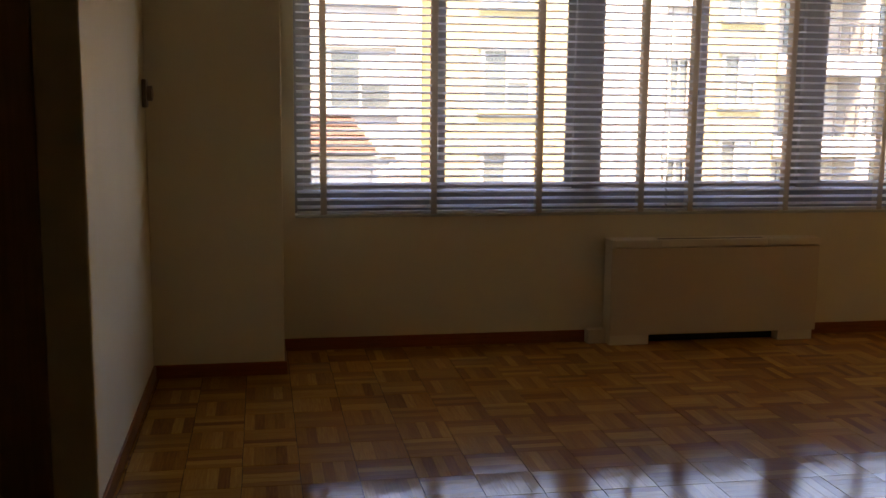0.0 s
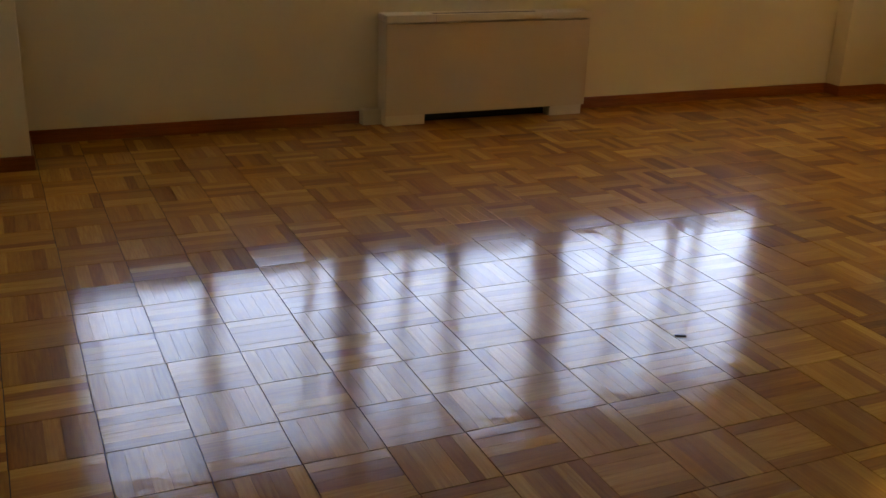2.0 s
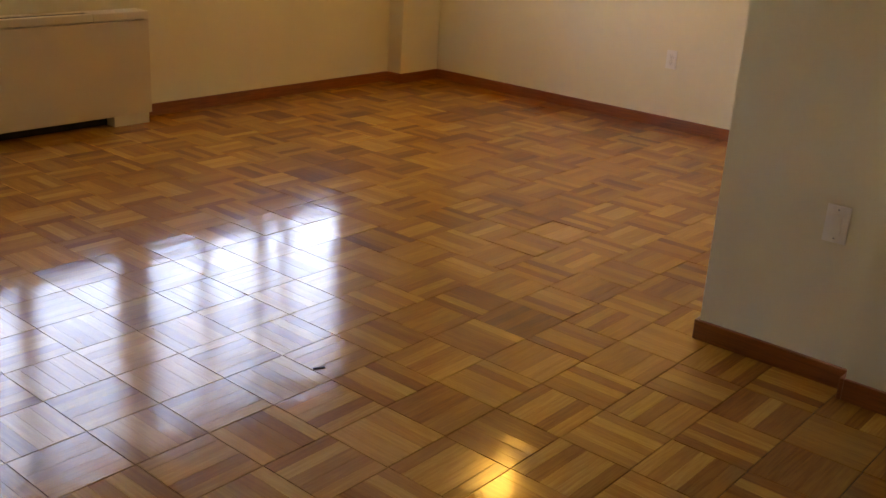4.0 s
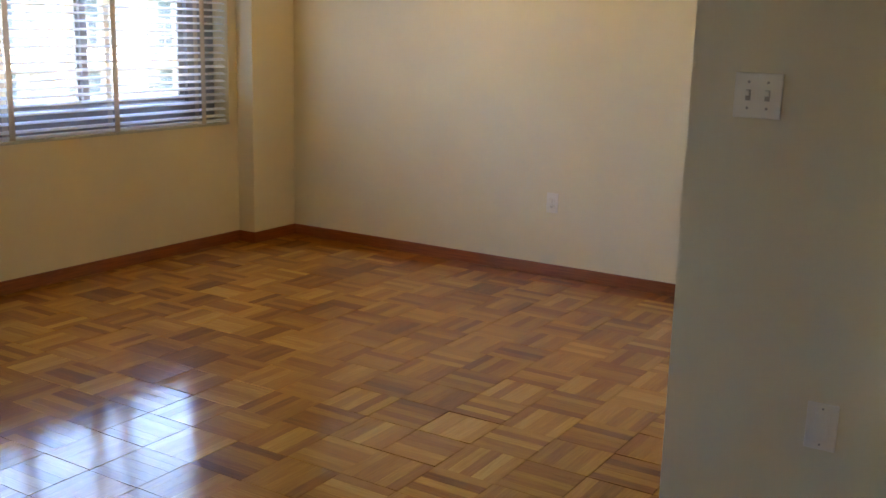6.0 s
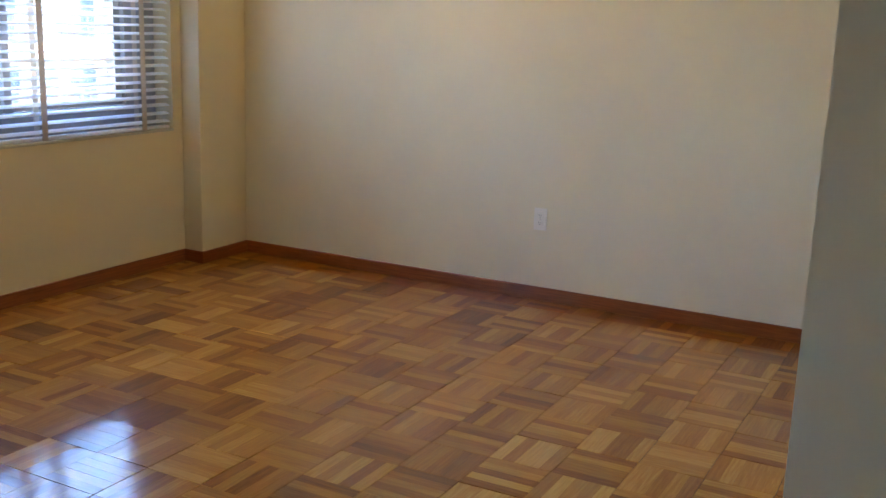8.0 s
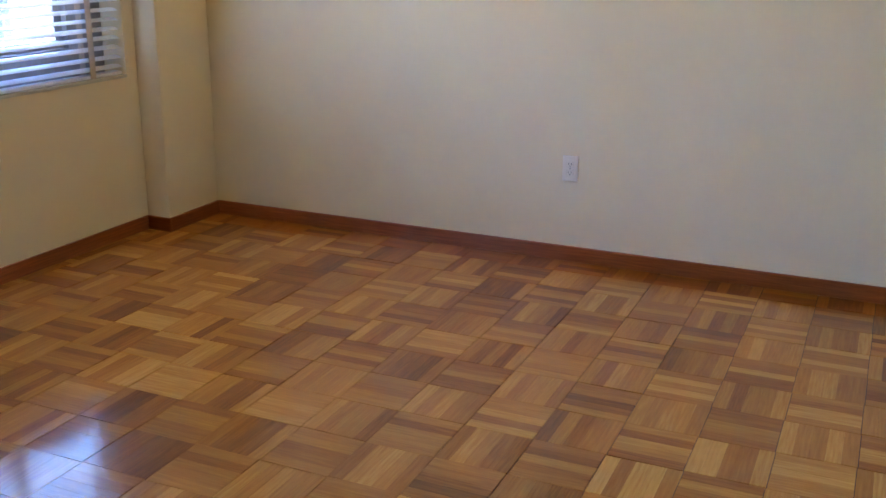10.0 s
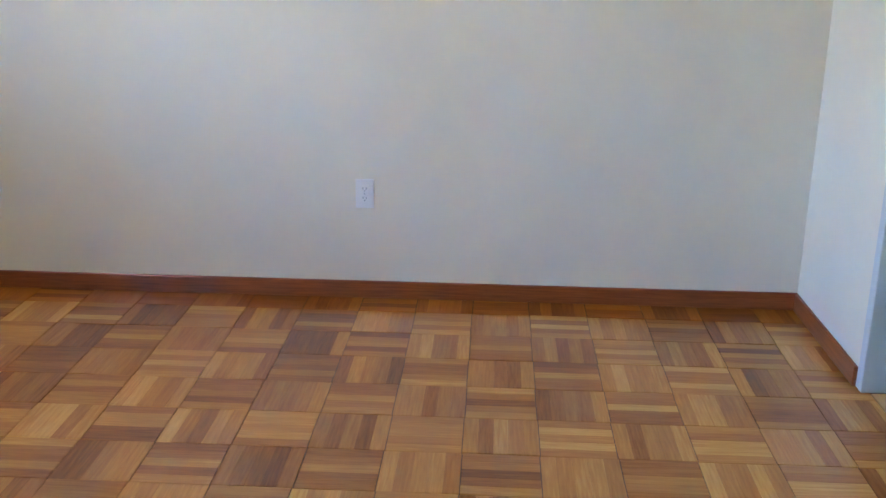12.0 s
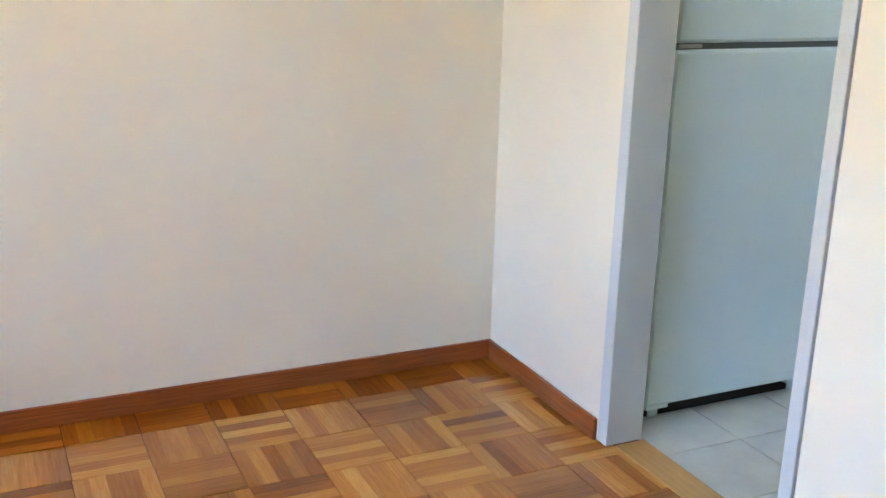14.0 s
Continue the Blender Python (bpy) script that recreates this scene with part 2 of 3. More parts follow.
structure("wall_kitchen", WALL, "cream painted wall beside the kitchen doorway", "wall",
          (JAMB_E + 0.054, EAST, KITCHEN_BACK, KITCHEN_Y, -0.02, CEILING),
          (DIVIDER, JAMB_W - 0.050, KITCHEN_BACK, KITCHEN_Y, -0.02, CEILING),
          (JAMB_W - 0.050, JAMB_E + 0.054, KITCHEN_BACK, KITCHEN_Y, 2.13, CEILING))
structure("wall_divider", WALL, "cream painted dividing wall with a shallow step", "wall",
          (DIVIDER, DIVIDER + 0.14, 1.01, KITCHEN_BACK, -0.02, CEILING),
          (DIVIDER - 0.07, DIVIDER + 0.14, SOUTH, 1.01, -0.02, CEILING))
# Unseen wall, placed far back so less light bounces into the hall.
structure("wall_south", WALL, "unseen plain cream end wall, set back to dim the hall", "wall", (FAR_WEST, DIVIDER - 0.07, SOUTH - 0.12, SOUTH, -0.02, CEILING))
structure("wall_far_west", WALL, "plain cream painted side wall", "wall", (FAR_WEST - 0.12, FAR_WEST, SOUTH, NORTH + 0.25, -0.02, CEILING))
structure("wall_return", WALL, "cream painted short wall beside the hall doorway", "wall",
          (WEST, RETURN_X1 - 0.024, RETURN + 0.04, RETURN + 0.14, -0.02, CEILING), (FAR_WEST, -0.96, RETURN + 0.04, RETURN + 0.14, -0.02, CEILING),
          (-0.96, WEST, RETURN + 0.04, RETURN + 0.14, 2.08, CEILING))
structure("trim", WALL, "cream painted upright door casing", "trim", (RETURN_X0, RETURN_X1, RETURN, RETURN + 0.018, -0.004, CEILING), bevel=0.003)
# Dark brown panel for an unidentified surface left of the casing.
side_panel = structure("panel_1", PANEL, "dark brown wood-grained panel left of the cream casing", "door", (-0.956, RETURN_X0 - 0.002, RETURN + 0.004, RETURN + 0.038, 0.006, 2.076), bevel=0.003)
structure("ceiling", CEIL, "white painted flat ceiling", "ceiling", (FAR_WEST - 0.2, 6.6, SOUTH - 0.3, NORTH + 0.25, CEILING, CEILING + 0.2))
structure("wall_kitchen_room", KWALL, "pale painted kitchen walls", "wall",
          (6.36, 6.48, -1.6, KITCHEN_BACK, -0.02, CEILING),
          (DIVIDER + 0.14, 6.36, -1.72, -1.6, -0.02, CEILING))


# ---- baseboards ----
def baseboard(x0, x1, y0, y1):
    bm = bmesh.new()
    add_box(bm, x0, x1, y0, y1, 0.0, SKIRT, bevel=0.004)
    tagged(part("baseboard", bm, BASE, None), "red-brown stained wooden baseboard along the wall", "baseboard", kind="structure")


T = 0.014
baseboard(PIER_X0 + T, 2.094, NORTH - T, NORTH)
baseboard(3.574, PIER_X1 - T, NORTH - T, NORTH)
baseboard(PIER_X1 - T, PIER_X1, PIER_E - T, NORTH)
baseboard(PIER_X1, EAST, PIER_E - T, PIER_E)
baseboard(EAST - T, EAST, KITCHEN_Y, PIER_E - T)
baseboard(JAMB_E + 0.058, EAST - T, KITCHEN_Y, KITCHEN_Y + T)
baseboard(WEST, PIER_X0 + T, PIER_W - T, PIER_W)
baseboard(PIER_X0, PIER_X0 + T, PIER_W, NORTH)
baseboard(WEST, WEST + T, RETURN + 0.14, PIER_W - T)
baseboard(DIVIDER - T, DIVIDER, 1.01 + T, KITCHEN_Y + T)
baseboard(DIVIDER - 0.07 - T, DIVIDER, 1.01, 1.01 + T)
baseboard(DIVIDER - 0.07 - T, DIVIDER - 0.07, SOUTH, 1.01)
baseboard(DIVIDER, JAMB_W - 0.052, KITCHEN_Y, KITCHEN_Y + T)

# ---- kitchen doorway ----
door_frame = structure("door_frame", FRAME, "painted door frame of the kitchen doorway, no door", "door frame",
                       (JAMB_E, JAMB_E + 0.050, KITCHEN_BACK - 0.004, KITCHEN_Y + 0.004, 0.004, 2.13),
                       (JAMB_W - 0.042, JAMB_W, KITCHEN_BACK - 0.004, KITCHEN_Y + 0.004, 0.004, 2.13),
                       (JAMB_W, JAMB_E, KITCHEN_BACK - 0.004, KITCHEN_Y + 0.004, 2.08, 2.13), bevel=0.003)

# ---- window ----
window = thing("window_1", (3.0, NORTH + 0.17, WIN_Z0), "wide bronze aluminium sliding window in three bays", "window")
window["kind"] = "structure"
WY0, WY1 = NORTH + 0.13, NORTH + 0.19
boxes("window_frame", ALU, window,
      (WIN_X0, WIN_X1, WY0, WY1, WIN_Z0, 0.945), (WIN_X0, WIN_X1, WY0, WY1, 2.37, WIN_Z1),
      (WIN_X0, 0.375, WY0, WY1, 0.945, 2.37), (5.43, WIN_X1, WY0, WY1, 0.945, 2.37),
      (2.032, 2.170, WY0, WY1, 0.945, 2.37), (3.545, 3.663, WY0, WY1, 0.945, 2.37), bevel=0.003)
for a, b, c in ((0.375, 1.197, 2.032), (2.170, 2.860, 3.545), (3.663, 4.640, 5.43)):
    for k, (x0, x1) in enumerate(((a, b + 0.03), (b - 0.03, c))):
        y = WY0 + 0.008 + 0.024 * k
        sash = boxes("sash", ALU, window,
                     (x0, x0 + 0.045, y, y + 0.02, 0.947, 2.368), (x1 - 0.045, x1, y, y + 0.02, 0.947, 2.368),
                     (x0 + 0.045, x1 - 0.045, y, y + 0.02, 0.947, 0.985), (x0 + 0.045, x1 - 0.045, y, y + 0.02, 2.325, 2.368))
        p = boxes("pane", GLASS, window, (x0 + 0.045, x1 - 0.045, y + 0.008, y + 0.012, 0.985, 2.325))
        p.visible_shadow = False
boxes("window_sill", FRAME, window, (WIN_X0, WIN_X1, NORTH - 0.006, WY0, WIN_Z0 - 0.012, WIN_Z0 + 0.004), bevel=0.003)


# ---- venetian blinds ----
def slat_mesh(x0, x1):
    """A cambered slat, 50 mm deep, centred on y and z."""
    bm = bmesh.new()
    rows = []
    n = 6
    for x in (x0, x1):
        upper, lower = [], []
        for k in range(n + 1):
            y = -0.025 + 0.05 * k / n
            z = 0.0045 * (1 - (y / 0.025) ** 2)
            upper.append(bm.verts.new((x, y, z + 0.0007)))
            lower.append(bm.verts.new((x, y, z - 0.0007)))
        rows.append(upper + lower[::-1])
    m = len(rows[0])
    for k in range(m):
        bm.faces.new((rows[0][k], rows[0][(k + 1) % m], rows[1][(k + 1) % m], rows[1][k]))
    bm.faces.new(rows[0])
    bm.faces.new(rows[1][::-1])
    return mesh_of("slat", bm, SLAT)


def blind(x0, x1, tapes, cord_x):
    top, y = 2.40, NORTH + 0.035
    root = thing("venetian_blind", ((x0 + x1) / 2, y, top), "lowered white slatted venetian blind with tan cloth tapes", "blind", "window blinds")
    inv = Matrix.Translation(root.location).inverted()
    me = slat_mesh(x0, x1)
    pitch, z, k = 0.0446, 0.851, 0
    while z < top - 0.05:
        ob = new("slat", me)
        ob.parent, ob.matrix_parent_inverse = root, inv
        ob.matrix_basis = pose(0, y, z, random.uniform(13, 16), random.uniform(-0.03, 0.03), random.uniform(-0.06, 0.06))
        z += pitch
        k += 1
    boxes("head_rail", SLAT, root, (x0, x1, y - 0.028, y + 0.028, top - 0.02, top + 0.03), bevel=0.004)
    boxes("bottom_rail", SLAT, root, (x0, x1, y - 0.026, y + 0.026, 0.809, 0.825), bevel=0.004)
    for x in tapes:
        for s in (-1, 1):
            boxes("tape", TAPE, root, (x - 0.018, x + 0.018, y + s * 0.0300 - 0.0006, y + s * 0.0300 + 0.0006, 0.807, top - 0.02))
    for dx, low in ((0.0, 1.02), (0.03, 1.02)):
        if cord_x is None:
            continue
        bm = bmesh.new()
        pts = [(cord_x + dx + 0.006 * math.sin(0.9 * q + 3 * dx), y - 0.036, top - (top - low) * q / 14) for q in range(15)]
        rings = [[bm.verts.new((px + 0.0022 * math.cos(a), py + 0.0022 * math.sin(a), pz)) for a in (0, 1.047, 2.094, 3.142, 4.189, 5.236)] for px, py, pz in pts]
        for r0, r1 in zip(rings, rings[1:]):
            for q in range(6):
                bm.faces.new((r0[q], r0[(q + 1) % 6], r1[(q + 1) % 6], r1[q]))
        bmesh.ops.create_cone(bm, cap_ends=True, segments=10, radius1=0.009, radius2=0.004, depth=0.035, matrix=Matrix.Translation(pts[-1]))
        part("pull_cord", bm, CORD, root, "cotton pull cord with a small tassel")


blind(0.332, 2.602, (0.484, 1.137, 1.784, 2.436), 2.565)
blind(2.610, 5.645, (2.760, 3.405, 4.060, 4.750, 5.440), 2.690)

# ---- fan coil unit ----
unit = thing("fan_coil_unit", (2.894, 5.38, 0), "beige metal fan coil unit under the window", "heater")
UX0, UX1, UF, GX0, GX1 = 2.212, 3.577, 5.310, 2.519, 3.224
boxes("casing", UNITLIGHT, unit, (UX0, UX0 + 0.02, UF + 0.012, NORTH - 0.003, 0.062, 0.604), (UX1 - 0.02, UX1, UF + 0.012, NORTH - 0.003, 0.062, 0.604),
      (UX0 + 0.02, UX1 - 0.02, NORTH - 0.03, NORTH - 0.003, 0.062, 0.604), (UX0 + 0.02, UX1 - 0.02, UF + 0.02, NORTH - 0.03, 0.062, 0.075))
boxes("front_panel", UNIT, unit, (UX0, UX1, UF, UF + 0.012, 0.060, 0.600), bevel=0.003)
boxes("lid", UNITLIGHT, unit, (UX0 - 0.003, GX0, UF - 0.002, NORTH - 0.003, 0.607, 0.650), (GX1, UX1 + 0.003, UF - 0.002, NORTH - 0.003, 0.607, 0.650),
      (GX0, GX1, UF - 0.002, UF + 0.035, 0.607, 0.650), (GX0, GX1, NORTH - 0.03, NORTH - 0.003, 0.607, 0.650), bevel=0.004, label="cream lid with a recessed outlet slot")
# Black plate paints the shaded inside under the grille bars.
boxes("duct_shade", BLACK, unit, (GX0, GX1, UF + 0.035, NORTH - 0.03, 0.608, 0.617))
for k in range(9):
    y = UF + 0.041 + k * 0.0076
    boxes("grille_bar", GRILLE, unit, (GX0, GX1, y, y + 0.004, 0.617, 0.644))
for x0, x1 in ((UX0, 2.465), (3.324, UX1 - 0.02)):
    boxes("foot", UNITLIGHT, unit, (x0, x1, UF + 0.002, NORTH - 0.003, 0.0, 0.061), bevel=0.002, label="cream sheet metal foot")
# Black slab paints the shade under the front panel.
boxes("kick_shade", BLACK, unit, (2.465, 3.324, UF + 0.08, UF + 0.09, 0.0, 0.061))
structure("pipe_boxing", UNITLIGHT, "low cream boxing over pipes beside the unit", "boxing", (2.094, 2.209, 5.375, NORTH, 0.0, 0.088), bevel=0.003)


# ---- wall plates ----
def outlet(at, facing, blank=False):
    """Wall plate with two receptacles; facing is the sign of x it looks to."""
    root = thing("wall_outlet", at, "white blank wall plate above the baseboard" if blank else "white duplex wall outlet with two sockets", "outlet")
    x, y, z = at
    s = facing

    def slab(name, d0, d1, dy, z0, z1, mat, bev=0.0, oy=0.0, lab=""):
        xs = sorted((x + s * d0, x + s * d1))
        return boxes(name, mat, root, (xs[0], xs[1], y + oy - dy, y + oy + dy, z + z0, z + z1), bevel=bev, label=lab)

    slab("plate", 0.0, 0.006, 0.037, -0.060, 0.060, PLATE, 0.002)
    if blank:
        slab("insert", 0.006, 0.009, 0.017, -0.034, 0.034, PLATE, 0.001)
    else:
        for c in (0.020, -0.020):
            slab("receptacle", 0.006, 0.0085, 0.017, c - 0.014, c + 0.014, PLATE, 0.003)
            # Dark slabs stand for the shade inside the socket holes.
            for oy in (-0.0065, 0.0065):
                slab("slot", 0.0085, 0.0089, 0.0014, c - 0.002, c + 0.007, SLOT, 0, oy)
            slab("ground_hole", 0.0085, 0.0089, 0.0024, c - 0.010, c - 0.0055, SLOT)
    for c in ((0.046, -0.046) if blank else (0.0,)):
        bm = bmesh.new()
        add_disc(bm, (x + s * 0.0065, y, z + c), "x", 0.003, 0.002, 12)
        part("screw", bm, SCREW, root)
    return root


outlet((EAST, 3.316, 0.446), -1)
outlet((DIVIDER, 1.150, 0.526), -1, True)

switch = thing("light_switch", (DIVIDER, 1.377, 1.316), "white double toggle light switch plate", "switch")
boxes("plate", PLATE, switch, (DIVIDER - 0.006, DIVIDER, 1.320, 1.434, 1.262, 1.370), bevel=0.002)
for y in (1.354, 1.400):
    # Grey slab paints the shade around the toggle.
    boxes("toggle_slot", TOGGLE, switch, (DIVIDER - 0.0066, DIVIDER - 0.006, y - 0.006, y + 0.006, 1.304, 1.330))
    boxes("toggle", PLATE, switch, (DIVIDER - 0.018, DIVIDER - 0.0066, y - 0.0045, y + 0.0045, 1.316, 1.328), bevel=0.001)
    for z in (1.286, 1.348):
        bm = bmesh.new()
        add_disc(bm, (DIVIDER - 0.0065, y, z), "x", 0.0035, 0.002, 12)
        part("screw", bm, SCREW, switch)

thermostat = thing("thermostat", (WEST, 4.83, 1.500), "small brown wall thermostat with a round dial", "thermostat")
boxes("base", BROWN, thermostat, (WEST, WEST + 0.022, 4.78, 4.88, 1.430, 1.570), bevel=0.005)
bm = bmesh.new()
add_disc(bm, (WEST + 0.034, 4.83, 1.5000), "x", 0.038, 0.026, 28)
part("dial", bm, BROWN, thermostat, "round dial cover")
bm = bmesh.new()
add_disc(bm, (WEST + 0.049, 4.83, 1.5000), "x", 0.022, 0.006, 24)
part("knob", bm, BRASS, thermostat, "metal centre knob")

# ---- ceiling lights ----
lamp = thing("ceiling_light", (5.15, 3.70, CEILING), "lit warm glass globe ceiling light", "lamp")
bm = bmesh.new()
add_disc(bm, (5.15, 3.70, CEILING - 0.02), "z", 0.09, 0.04, 32)
part("canopy", bm, FRAME, lamp)
bm = bmesh.new()
bmesh.ops.create_uvsphere(bm, u_segments=28, v_segments=16, radius=0.11, matrix=Matrix.Translation((5.15, 3.70, CEILING - 0.13)) @ Matrix.Diagonal((1, 1, 0.72, 1)))
part("globe", bm, LAMP, lamp, "glowing opal glass globe", smooth=True)

# Lamp out of view, added to light the kitchen and refrigerator.
tube = thing("kitchen_light", (4.95, 0.2, CEILING), "unseen cool white ceiling tube light added to brighten the kitchen", "lamp")
boxes("housing", FRAME, tube, (4.85, 5.05, -0.5, 0.9, CEILING - 0.05, CEILING), bevel=0.006)
boxes("diffuser", TUBE, tube, (4.87, 5.03, -0.48, 0.88, CEILING - 0.085, CEILING - 0.05), bevel=0.01)

# ---- refrigerator ----
fridge = thing("refrigerator", (5.85, 0.98, 0), "white top-freezer refrigerator standing in the kitchen", "refrigerator")
FX, FY0, FY1 = 5.445, 0.612, 1.337
boxes("body", FRIDGE, fridge, (FX + 0.075, 6.18, FY0 + 0.006, FY1 - 0.006, 0.055, 1.77), bevel=0.008)
boxes("fridge_door", FRIDGE, fridge, (FX, FX + 0.062, FY0, FY1, 0.052, 1.219), bevel=0.012, label="tall white textured lower door")
boxes("freezer_door", FRIDGE, fridge, (FX, FX + 0.062, FY0, FY1, 1.238, 1.775), bevel=0.012, label="white textured freezer door")
boxes("gasket", GASKET, fridge, (FX + 0.062, FX + 0.076, FY0 + 0.012, FY1 - 0.012, 0.07, 1.204), (FX + 0.062, FX + 0.076, FY0 + 0.012, FY1 - 0.012, 1.251, 1.76))
boxes("door_gap", GASKET, fridge, (FX + 0.012, FX + 0.062, FY0 + 0.008, FY1 - 0.008, 1.217, 1.240))
boxes("hinge", SCREW, fridge, (FX + 0.004, FX + 0.06, FY1 - 0.10, FY1 - 0.012, 1.223, 1.234), bevel=0.002, label="grey metal centre hinge")
# Black slab paints the deep shade below the refrigerator.
boxes("underside_shade", BLACK, fridge, (FX + 0.035, FX + 0.055, FY0 + 0.02, FY1 - 0.02, 0.004, 0.051))
for y in (FY0 + 0.06, FY1 - 0.06):
    boxes("foot", FRIDGE, fridge, (FX + 0.01, FX + 0.10, y - 0.045, y + 0.045, 0.036, 0.057), (FX + 0.03, FX + 0.08, y - 0.02, y + 0.02, 0.0, 0.036), bevel=0.004)


# ---- buildings across the street ----
def outside_window(root, x0, x1, z0, z1, y, shut=0.5):
    """A window in a facade that faces -y: surround, sash, panes, sill and part-lowered shutter."""
    w = boxes("window", OUTFRAME, root, (x0 - 0.05, x0 + 0.05, y - 0.02, y + 0.14, z0, z1), (x1 - 0.05, x1 + 0.05, y - 0.02, y + 0.14, z0, z1),
              (x0 + 0.05, x1 - 0.05, y - 0.02, y + 0.14, z1 - 0.08, z1), (x0 + 0.05, x1 - 0.05, y - 0.02, y + 0.14, z0, z0 + 0.07),
              ((x0 + x1) / 2 - 0.03, (x0 + x1) / 2 + 0.03, y + 0.02, y + 0.12, z0 + 0.07, z1 - 0.08))
    inv = Matrix.Translation(root.location).inverted()

    def sub(name, mat, cell):
        o = boxes(name, mat, None, cell)
        o.parent, o.matrix_parent_inverse = w, Matrix.Identity(4)
        o.matrix_parent_inverse = (inv).inverted() @ Matrix.Identity(4) @ inv
        return o

    mid = (x0 + x1) / 2
    sub("pane", OUTGLASS, (x0 + 0.05, mid - 0.03, y + 0.08, y + 0.10, z0 + 0.07, z1 - 0.08))
    sub("pane", OUTGLASS, (mid + 0.03, x1 - 0.05, y + 0.06, y + 0.08, z0 + 0.07, z1 - 0.08))
    if shut:
        sub("shutter", SHUTTER, (mid + 0.03, x1 - 0.05, y + 0.03, y + 0.05, z0 + 0.07 + (z1 - z0) * (1 - shut) * 0.8, z1 - 0.08))
    sub("sill", OUTFRAME, (x0 - 0.14, x1 + 0.14, y - 0.14, y + 0.02, z0 - 0.08, z0))
    sub("lintel", OUTFRAME, (x0 - 0.14, x1 + 0.10, y - 0.10, y + 0.02, z1, z1 + 0.10))
    return w


def facade_cells(x0, x1, z0, z1, y, holes):
    """Wall slabs that leave rectangular holes on a regular set of columns and rows."""
    cells = []
    cols = sorted({(a, b) for a, b, _, _ in holes})
    x = x0
    for a, b in cols:
        cells.append((x, a, y, y + 0.3, z0, z1))
        z = z0
        for c, d in sorted((c, d) for p, q, c, d in holes if (p, q) == (a, b)):
            cells.append((a, b, y, y + 0.3, z, c))
            z = d
        cells.append((a, b, y, y + 0.3, z, z1))
        x = b
    cells.append((x, x1, y, y + 0.3, z0, z1))
    return cells


def building(label, x0, x1, y, top, mat, cols, floors, height, storey=2.74, shut=0.5):
    root = thing("apartment_building", ((x0 + x1) / 2, y, -11.0), label, "building", "buildings across the street")
    holes = [(a, b, z + storey * k, z + storey * k + height) for (a, b, z) in cols for k in floors]
    holes = [h for h in holes if h[3] < top - 0.3]
    boxes("wall", mat, root, *facade_cells(x0, x1, -11.0, top, y, holes))
    boxes("side_wall", mat, root, (x0, x0 + 0.3, y + 0.3, y + 9, -11, top), (x1 - 0.3, x1, y + 0.3, y + 9, -11, top))
    boxes("back_wall", GREYCON, root, (x0 + 0.3, x1 - 0.3, y + 0.7, y + 0.8, -11, top))
    boxes("roof", GREYCON, root, (x0 - 0.3, x1 + 0.3, y - 0.3, y + 9.2, top, top + 0.3))
    for h in holes:
        outside_window(root, *h, y, shut)
    return root


building("yellow rendered apartment building in full sun", 4.47, 8.2, 25.0, 7.0, YELLOW, ((5.70, 6.95, 1.20),), range(-3, 2), 1.56, 2.62)
building("pale rendered set-back part of an apartment building", 8.2, 11.5, 25.4, 7.4, PALE, ((10.86, 11.40, 1.38),), range(-3, 2), 1.22, 2.62, 0.0)
building("yellow rendered apartment building beside a balcony block", 11.5, 13.7, 25.0, 7.0, YELLOW, ((12.2, 13.14, 1.38),), range(-3, 2), 1.36, 2.25)
building("white rendered apartment building behind a tiled roof", -7.0, 4.45, 27.0, 6.4, PALE, ((-4.6, -2.8, 1.10), (1.95, 3.62, 1.10)), range(-3, 2), 1.70, 2.9)

building("pale rendered apartment building far along the street", 26.5, 60.0, 27.5, 7.0, PALE,
         tuple((28.0 + 3.2 * q, 29.3 + 3.2 * q, 1.3) for q in range(9)), range(-1, 2), 1.5, 2.74)

# Unseen block, added to cut the sky light entering from the north-west.
sky_blocker = thing("apartment_building", (-13.0, 18.0, -11.0), "unseen grey block added to cut sky light from the west", "building", "buildings across the street")
boxes("wall", GREYCON, sky_blocker, (-18.0, -9.0, 9.0, 26.9, -11.0, 13.0))
boxes("roof", GREYCON, sky_blocker, (-18.3, -8.7, 8.7, 26.95, 13.0, 13.3))

# balcony block
block = thing("balcony_building", (16.5, 25.0, -11.0), "white apartment block with railed balconies", "building", "buildings across the street")
boxes("wall", PALE, block, (14.1, 25.6, 26.2, 26.5, -11.0, 7.2))
boxes("roof", GREYCON, block, (14.0, 25.8, 24.9, 30.0, 7.2, 7.5))
for k in range(-4, 3):
    z = 1.29 + 2.2 * k - 1.27
    boxes("balcony_slab", PALE, block, (13.75, 25.6, 25.0, 26.2, z, z + 0.5))
    boxes("balcony_rail", RAIL, block, (13.75, 25.6, 25.02, 25.05, z + 1.35, z + 1.40), (13.75, 25.6, 25.02, 25.05, z + 0.95, z + 0.98), (13.75, 25.6, 25.02, 25.05, z + 0.62, z + 0.65),
          *[(14.2 + 0.32 * q, 14.23 + 0.32 * q, 25.02, 25.05, z + 0.5, z + 1.38) for q in range(34)])
    for q in range(4):
        x = 14.5 + 2.9 * q
        boxes("window", OUTGLASS, block, (x, x + 1.3, 26.16, 26.20, z + 0.5, z + 2.0))
        boxes("balcony_post", PALE, block, (x + 1.75, x + 2.15, 25.05, 26.2, z + 0.5, z + 2.2))

# low house with a clay roof in front of the white building
house = thing("tiled_roof_house", (-2.0, 21.0, -11.0), "low house with a red clay tiled roof", "house")
